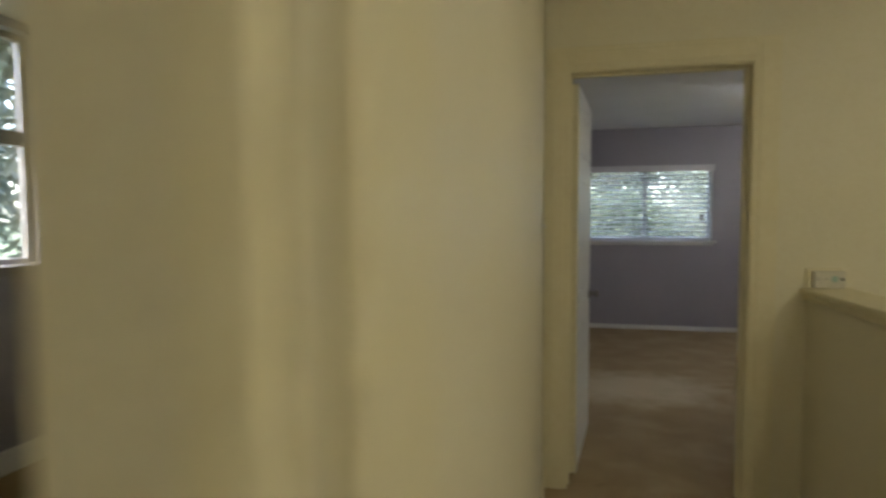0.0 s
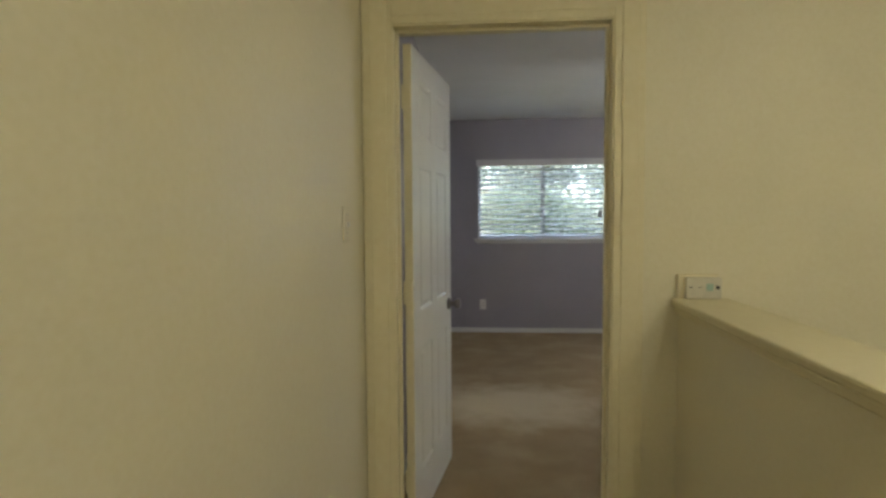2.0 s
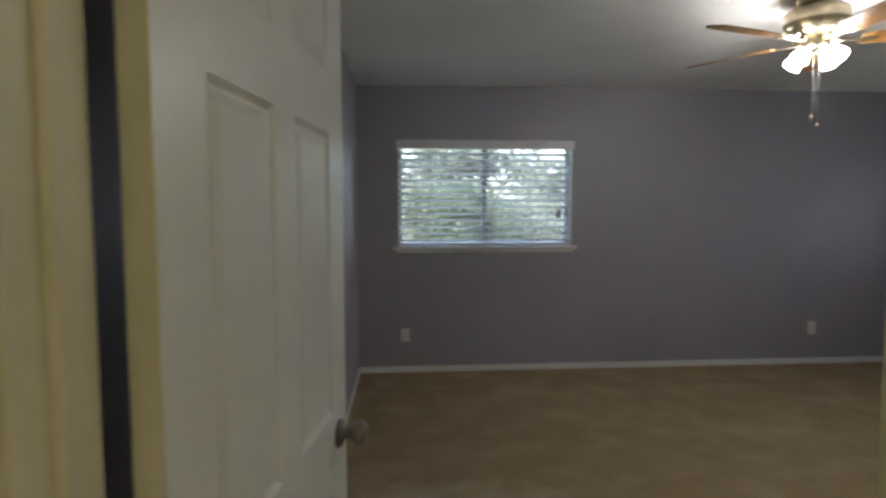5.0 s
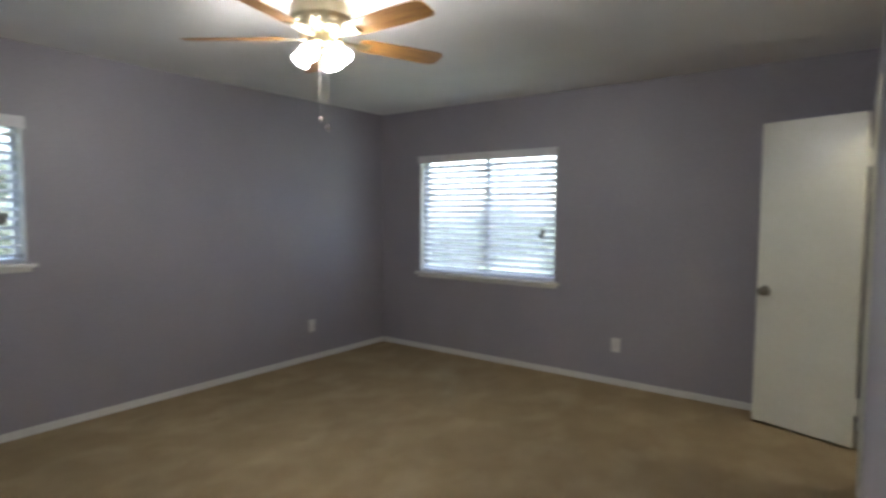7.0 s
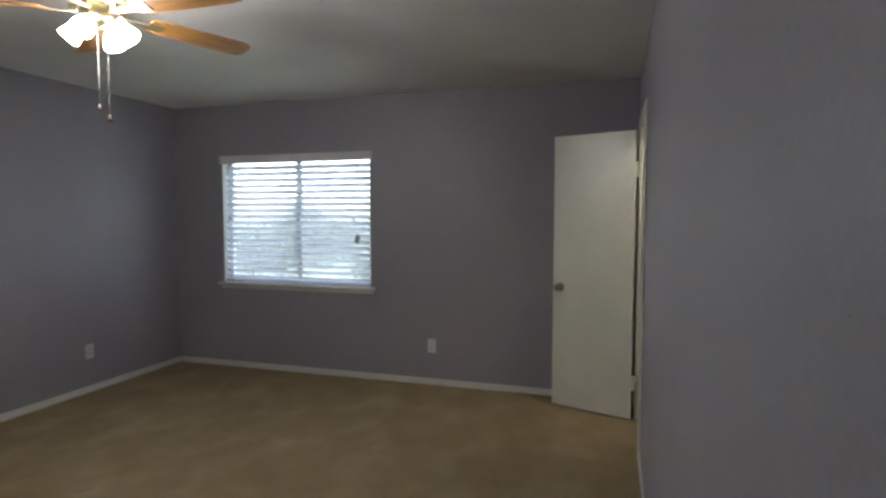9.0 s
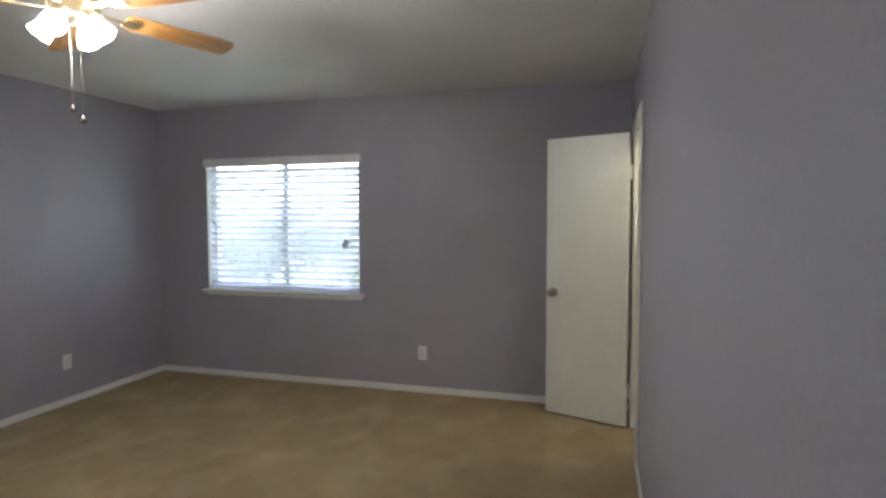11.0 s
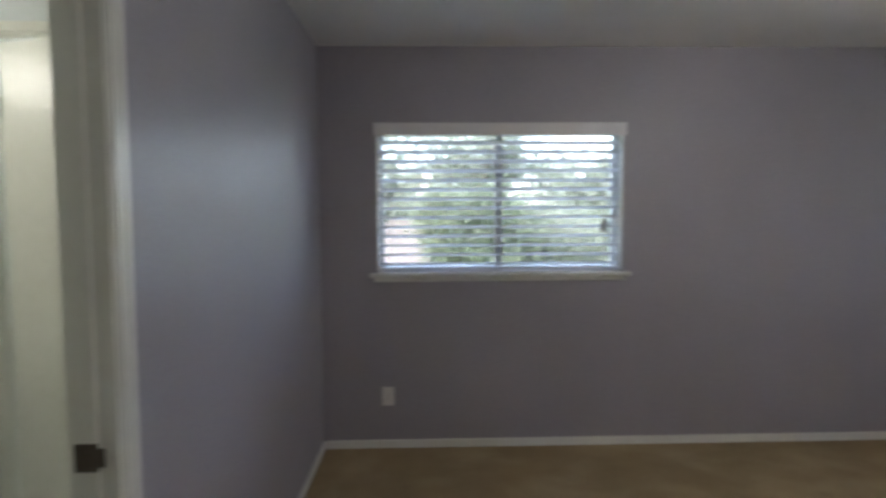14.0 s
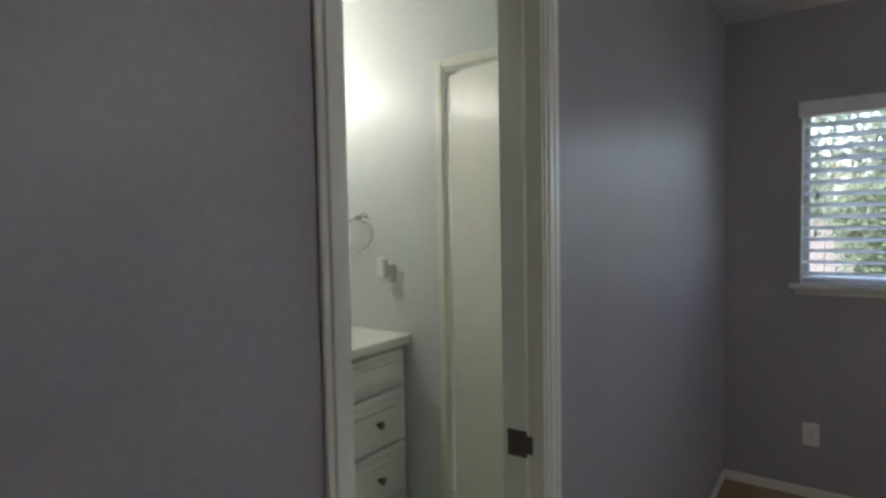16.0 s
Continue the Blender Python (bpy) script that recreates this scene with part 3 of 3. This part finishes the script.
def wall_switch(m):
    top = thing("light_switch", "cream toggle light switch plate beside the doorway", "switch")
    top.matrix_world = m
    part("plate", box(-0.036, 0.036, -0.006, 0, -0.058, 0.058, 0.0025), CREAM, top)
    part("toggle", box(-0.005, 0.005, -0.016, -0.005, -0.010, 0.006, 0.002), PLATE, top)
    for z in (-0.03, 0.03):
        part("screw", lathe([(0.003, 0), (0.003, 0.001)], 10, pose(0, -0.006, z, 90, 0, 0)), NICKEL, top)


wall_switch(pose(HX, -0.40, 1.325, 0, 0, 90))


def alarm_box():
    """Cream control box with a back plate, window, button and slots, on the half wall's cap."""
    top = thing("control_box", "cream plastic control box resting on the half wall cap", "control panel", (1.223, -0.12, 1.041))
    part("back_plate", box(-0.084, 0.062, -0.018, -0.001, 0.0, 0.088, 0.004), CREAM_TRIM, top)
    f = part("cover", box(-0.062, 0.066, -0.042, -0.018, 0.0, 0.078, 0.006), BOX_PLASTIC, top)
    part("window", box(0.010, 0.034, -0.0435, -0.041, 0.030, 0.056, 0.001), DISPLAY, f, "small pale green display window")
    part("button", lathe([(0.007, 0), (0.006, 0.004)], 14, pose(0.050, -0.042, 0.042, 90, 0, 0)), DARK, f)
    for x in (-0.044, -0.012):
        part("slot", box(x - 0.006, x + 0.006, -0.0428, -0.041, 0.041, 0.044), DARK, f)


alarm_box()
tagged(link("wall_nail", tube((1.155, -0.001, 1.352), (1.155, 0.002, 1.3525), 0.0011, 8), TASSEL), "small dark nail stuck in the grey wall", "nail")


# ---- ceiling fan ----
def ceiling_fan(at, az):
    top = thing("ceiling_fan", "antique brass ceiling fan with oak blades and lit glass shades", "ceiling fan", at)
    part("canopy", lathe([(0.085, 0), (0.088, -0.02), (0.075, -0.04), (0.05, -0.05)], 32), BRASS, top, "brass ceiling canopy", True)
    hs = part("motor_housing", lathe([(0.05, -0.045), (0.115, -0.06), (0.138, -0.075), (0.140, -0.12), (0.144, -0.125), (0.144, -0.135), (0.138, -0.14), (0.125, -0.175), (0.09, -0.195), (0.05, -0.20)], 40), BRASS, top, "", True)
    for i in range(10):
        a = 2 * math.pi * i / 10
        part("vent", box(0.122, 0.1365, -0.02, 0.02, -0.164, -0.148, 0.002, m=pose(0, 0, 0, 0, 0, math.degrees(a))), CREAM_TRIM, hs)
    for i in range(5):
        b = bmesh.new()
        pts = [(0.19, 0.040), (0.24, 0.054), (0.40, 0.060), (0.58, 0.064), (0.635, 0.060), (0.655, 0.040), (0.658, 0.0)]
        out = [(x, y) for x, y in pts] + [(x, -y) for x, y in pts[-2::-1]]
        up = [b.verts.new((x, y, 0.003)) for x, y in out]
        dn = [b.verts.new((x, y, -0.003)) for x, y in out]
        b.faces.new(up), b.faces.new(dn[::-1])
        for k in range(len(out)):
            b.faces.new((up[k], up[(k + 1) % len(out)], dn[(k + 1) % len(out)], dn[k]))
        bl = part("blade", b, OAK, top, "varnished oak blade")
        bl.matrix_local = pose(0, 0, -0.215, 0, 0, az + 72 * i) @ pose(0, 0, 0, -13, 0, 0)
        ir = bmesh.new()
        box(0.08, 0.20, -0.012, 0.012, -0.010, -0.004, 0.002, ir, pose(0, 0, 0, 0, 0, 0))
        box(0.185, 0.25, -0.030, 0.030, -0.009, -0.0035, 0.002, ir)
        box(0.07, 0.10, -0.014, 0.014, -0.010, 0.018, 0.003, ir)
        part("blade_iron", ir, BRASS, bl)
    part("switch_cup", lathe([(0.055, -0.198), (0.062, -0.205), (0.062, -0.245), (0.05, -0.262), (0.03, -0.272), (0.008, -0.278)], 32), BRASS, top, "", True)
    for i in range(4):
        a = 20 + 90 * i
        arm = part("lamp_arm", tube((0.040, 0, -0.25), (0.080, 0, -0.276), 0.011, 12), BRASS, top)
        arm.rotation_euler = (0, 0, radians(a))
        sh = bmesh.new()
        m = pose(0.076, 0, -0.272, 0, 136, 0)
        # scalloped tulip shade
        prof = [(0.017, 0.0), (0.024, 0.008), (0.031, 0.024), (0.037, 0.044), (0.041, 0.064), (0.038, 0.066), (0.025, 0.05), (0.010, 0.042)]
        lathe(prof, 12, m, sh)
        part("glass_shade", sh, FROST, arm, "glowing frosted glass tulip shade")
    for x, y, z in ((0.03, 0.045, -0.585), (-0.012, -0.052, -0.640)):
        c = part("pull_chain", tube((x, y, -0.25), (x, y, z), 0.0010, 6), CHAIN, top)
        part("bob", lathe([(0.003, 0.024), (0.005, 0.018), (0.0095, 0.010), (0.0105, 0.004), (0.007, -0.004)], 14, Matrix.Translation((x, y, z - 0.004))), BRONZE, c, "dark metal pull bob", True)
    return top


ceiling_fan((2.42, 2.12, H), -20)


# ---- bathroom ----
def drawer(parent, y0, y1, z0, z1, x, knobbed=True, name="drawer"):
    """Front with a raised field, facing +x."""
    d = part(name, box(x, x + 0.018, y0, y1, z0, z1, 0.005), VANITY, parent)
    b = bmesh.new()
    w, h = y1 - y0, z1 - z0
    i = min(w, h) * 0.22
    box(x + 0.0185, x + 0.027, y0 + i * 0.6, y1 - i * 0.6, z0 + i * 0.6, z1 - i * 0.6, 0.005, b)
    box(x + 0.0265, x + 0.036, y0 + i * 1.25, y1 - i * 1.25, z0 + i * 1.25, z1 - i * 1.25, 0.006, b)
    part("raised_panel", b, VANITY, d)
    if knobbed:
        part("knob", lathe([(0.008, 0), (0.006, 0.012), (0.014, 0.018), (0.016, 0.025), (0.010, 0.031)], 18, pose(x + 0.035, (y0 + y1) / 2, (z0 + z1) / 2, 0, 90, 0)), NICKEL, d, "round nickel knob", True)


VX = -1.02
van = thing("vanity_cabinet", "pale grey vanity cabinet with raised-panel drawers", "vanity", (0, 0, 0))
part("body", box(-1.545, VX - 0.02, 1.05, RY - 0.006, 0.09, 0.90, 0.003), VANITY, van)
part("toe_kick", box(-1.545, VX - 0.09, 1.05, RY - 0.006, 0.0, 0.09), DARK, van)
drawer(van, RY - 0.42, RY - 0.03, 0.735, 0.885, VX - 0.019, False)
drawer(van, RY - 0.42, RY - 0.03, 0.50, 0.72, VX - 0.019)
drawer(van, RY - 0.42, RY - 0.03, 0.275, 0.485, VX - 0.019)
drawer(van, RY - 0.42, RY - 0.03, 0.11, 0.26, VX - 0.019)
drawer(van, RY - 0.84, RY - 0.44, 0.735, 0.885, VX - 0.019, False, "false_front")
drawer(van, RY - 0.84, RY - 0.44, 0.11, 0.72, VX - 0.019, True, "cabinet_door")
drawer(van, RY - 1.26, RY - 0.86, 0.11, 0.72, VX - 0.019, True, "cabinet_door")
top = thing("vanity_countertop", "glossy white vanity countertop with a rounded front edge", "countertop")
part("slab", box(-1.548, VX + 0.02, 1.03, RY - 0.002, 0.902, 0.945, 0.008), COUNTER, top)
part("backsplash", box(-1.548, -1.53, 1.03, RY - 0.002, 0.945, 1.03, 0.004), COUNTER, top)

tr = thing("towel_ring", "satin nickel towel ring on the bathroom wall", "towel ring", (-1.262, RY, 1.455))
part("mount", lathe([(0.022, 0), (0.024, 0.006), (0.014, 0.012), (0.010, 0.045), (0.014, 0.05)], 20, pose(0, 0, 0, 90, 0, 0)), BRIGHT_NICKEL, tr, "", True)
part("ring", ring(0.078, 0.005, pose(-0.01, -0.042, -0.078, 78, 0, 12)), BRIGHT_NICKEL, tr, "", True)

bo = thing("bathroom_outlet", "white outlet plate with a plug-in night light", "outlet", (-1.075, RY, 1.155))
part("plate", box(-0.036, 0.036, -0.006, 0, -0.058, 0.058, 0.0025), PLATE, bo)
nl = thing("night_light", "white plastic plug-in air freshener", "plug-in", (-1.10, RY - 0.006, 1.19))
part("body", box(-0.026, 0.026, -0.038, 0, -0.030, 0.060, 0.010), PLATE, nl)
part("cap", box(-0.036, 0.014, -0.068, -0.03, 0.000, 0.088, 0.012), PLATE, nl)

door_4 = tagged(new("door_4"), "ivory cased inner bathroom doorway", "doorway", "", "structure")
jamb(door_4, 'y', -0.79, -0.23, 2.03, RY - 0.002, RY + 0.102, 0.018, CLOSET_WHITE, (RY + 0.05, RY + 0.085))
casing("casing", door_4, 'y', -0.795, -0.225, 2.035, RY, -1, 0.05, CLOSET_WHITE)
bd = thing("bathroom_inner_door", "ivory flush door slightly ajar in the bathroom", "door", (-0.786, RY + 0.004, 0.012))
bd.rotation_euler = (0, 0, radians(-15))
part("door_leaf", box(0.005, 0.548, 0.0, 0.035, 0, 2.005, 0.002), CLOSET_WHITE, bd)
for z in (0.25, 1.02, 1.74):
    part("hinge", tube((-0.003, -0.004, z - 0.045), (-0.003, -0.004, z + 0.045), 0.007, 10), CLOSET_WHITE, bd, "painted-over hinge")
knob(bd, Matrix.Translation((0.49, 0.0, 0.92)) @ pose(0, 0, 0, 90, 0, 0))

vl = thing("vanity_light", "chrome bar light with glowing round bulbs over the vanity", "wall light", (-1.548, 2.20, 2.06))
part("bar", box(0, 0.03, -0.45, 0.45, -0.05, 0.05, 0.006), NICKEL, vl)
for i in range(4):
    y = -0.34 + 0.227 * i
    part("bulb", lathe([(0.015, 0.0), (0.03, 0.01), (0.05, 0.04), (0.052, 0.06), (0.04, 0.09), (0.012, 0.105)], 20, pose(0.03, y, 0, 0, 90, 0)), BATH_LIT, vl, "glowing round bulb", True)

# ---- landing lights, overhead: unseen fixtures added to brighten the hall ----
hl = thing("landing_fill_light", "unseen round frosted ceiling light added to brighten the landing", "ceiling light", (1.45, -3.0, H), "landing lights")
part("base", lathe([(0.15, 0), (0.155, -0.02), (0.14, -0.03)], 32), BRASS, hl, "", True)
part("diffuser", lathe([(0.135, -0.028), (0.13, -0.06), (0.10, -0.09), (0.05, -0.105), (0.01, -0.108)], 32), HALL_FILL, hl, "glowing frosted bowl", True)

# two more unseen copies, placed to even out the landing's brightness
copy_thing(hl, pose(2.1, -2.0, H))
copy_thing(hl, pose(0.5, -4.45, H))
cl = thing("closet_light", "small glowing ceiling bulb inside the closet", "ceiling light", (4.2, -0.5, H - 0.05))
part("base", lathe([(0.05, 0), (0.052, -0.015), (0.03, -0.03)], 24), PLATE, cl, "", True)
part("bulb", lathe([(0.014, -0.028), (0.026, -0.045), (0.032, -0.07), (0.026, -0.095), (0.008, -0.105)], 20), CLOSET_LIT, cl, "glowing bulb", True)

# ---- outdoors, seen from the upper storey ----
bm = bmesh.new()
bmesh.ops.create_grid(bm, x_segments=40, y_segments=40, size=400)
for v in bm.verts:
    v.co.z = -3.0 + (0.25 * noise.noise(v.co * 0.03) if v.co.length > 25 else 0)
structure("ground", bm, GRASS, "green lawn around the house", "lawn")


def leaf_cloud(rnd, centres, count, size):
    """Many small bent leaves scattered round limb ends."""
    verts, faces = [], []
    for _ in range(count):
        c, r = rnd.choice(centres)
        d = Vector((rnd.gauss(0, 1), rnd.gauss(0, 1), rnd.gauss(0, 0.75))) * r * 0.55
        p = Vector(c) + d
        q = Euler((rnd.uniform(0, 6.3), rnd.uniform(-1.2, 1.2), rnd.uniform(0, 6.3))).to_matrix()
        s = size * rnd.uniform(0.6, 1.4)
        k = len(verts)
        for a in ((-s, 0, 0), (0, -s * 0.45, s * 0.12), (s, 0, -s * 0.1), (0, s * 0.45, s * 0.12)):
            verts.append(p + q @ Vector(a))
        faces.append((k, k + 1, k + 2, k + 3))
    me = bpy.data.meshes.new("crown")
    me.from_pydata(verts, [], faces)
    return me


def tree(at, height, spread, seed, count, leafmat, label, size=0.085):
    rnd = random.Random(seed)
    top = thing("tree", label, "tree", at, "garden trees")
    tr = bmesh.new()
    knees = [(0, 0, -0.1), (rnd.uniform(-.2, .2), rnd.uniform(-.2, .2), height * 0.25), (rnd.uniform(-.4, .4), rnd.uniform(-.4, .4), height * 0.5)]
    r = height * 0.03
    for a, c in zip(knees, knees[1:]):
        tube(a, c, r, 10, r * 0.75, tr)
        r *= 0.75
    part("trunk", tr, BARK, top)
    centres = []
    for i in range(13):
        az = i * 2.4 + rnd.uniform(-.3, .3)
        h0 = height * rnd.uniform(0.27, 0.5)
        base = Vector(knees[1]).lerp(Vector(knees[2]), max(0, min(1, (h0 - height * .25) / (height * .25))))
        up = rnd.uniform(0.25, 1.0)
        tip = base + Vector((math.cos(az) * spread * rnd.uniform(.6, 1) * (1.15 - up * 0.6), math.sin(az) * spread * rnd.uniform(.6, 1) * (1.15 - up * 0.6), height * 0.5 * up))
        lb = bmesh.new()
        mid = base.lerp(tip, 0.5) + Vector((0, 0, -0.1 * spread))
        tube(base, mid, r * 0.55, 7, r * 0.38, lb), tube(mid, tip, r * 0.38, 7, r * 0.1, lb)
        for j in range(4):
            e = mid.lerp(tip, rnd.uniform(0.1, 1)) + Vector((rnd.uniform(-1, 1), rnd.uniform(-1, 1), rnd.uniform(-.2, .9))) * spread * 0.3
            tube(mid.lerp(tip, 0.3 + 0.15 * j), e, r * 0.15, 5, r * 0.05, lb)
            centres.append((e, spread * rnd.uniform(0.2, 0.34)))
        part("limb", lb, BARK, top)
        centres.append((tip, spread * rnd.uniform(0.22, 0.36)))
    me = leaf_cloud(rnd, centres, count, size)
    me.materials.append(leafmat)
    c = new("crown", me)
    c.parent = top
    return top


tree((2.0, 17.0, -3), 5.5, 1.9, 1, 34000, LEAF, "rounded leafy green garden tree beyond the window", 0.065)
tree((4.6, 18.5, -3), 5.2, 2.2, 2, 34000, LEAF_B, "pale green garden tree beyond the window", 0.065)
tree((7.6, 19.5, -3), 5.2, 2.2, 9, 26000, LEAF, "low leafy tree at the end of the garden row", 0.065)
tree((-2.2, 27.0, -3), 8.0, 3.2, 3, 9000, LEAF_B, "tall thin-leaved tree with bare limbs against the sky", 0.13)
tree((8.5, 27.0, -3), 8.0, 3.8, 4, 9000, LEAF_B, "thin-leaved tree at the garden's end", 0.13)
tree((2.9, 30.0, -3), 10.5, 5.0, 5, 12000, LEAF_B, "tall sparse tree with bare limbs behind the garden", 0.14)
tree((22.0, 9.5, -3), 4.3, 3.0, 6, 8000, LEAF_B, "pale leafy tree beyond the side window")
tree((23.0, 15.0, -3), 4.4, 3.2, 7, 8000, LEAF_B, "pale leafy tree beside the neighbouring plot")
tree((-7.2, 0.2, -3), 8.8, 2.8, 8, 60000, LEAF_B, "dense leafy tree outside the room beside the landing", 0.09)


def house(at, w, d, h, label):
    top = thing("house", label, "house", at)
    part("wall", box(-w / 2, w / 2, -d / 2, d / 2, 0, h), SIDING, top)
    b = bmesh.new()
    e = 0.5
    v = [b.verts.new(c) for c in ((-w / 2 - e, -d / 2 - e, h), (w / 2 + e, -d / 2 - e, h), (w / 2 + e, d / 2 + e, h), (-w / 2 - e, d / 2 + e, h), (-w / 2 - e, 0, h + 1.7), (w / 2 + e, 0, h + 1.7))]
    for f in ((0, 1, 5, 4), (2, 3, 4, 5), (0, 4, 3), (1, 2, 5), (0, 3, 2, 1)):
        b.faces.new([v[i] for i in f])
    part("roof", b, ROOF, top, "brown shingle roof")
    for x in (-w * 0.3, 0, w * 0.3):
        wd = part("window", box(x - 0.6, x + 0.6, -d / 2 - 0.05, -d / 2 - 0.01, 1.0, 2.1, 0.01), ALU, top)
        part("pane", box(x - 0.52, x + 0.52, -d / 2 - 0.07, -d / 2 - 0.055, 1.08, 2.02), GLASS, wd)


house((-3.0, 25, -3), 9, 7, 2.7, "single-storey neighbouring house with a brown shingle roof")
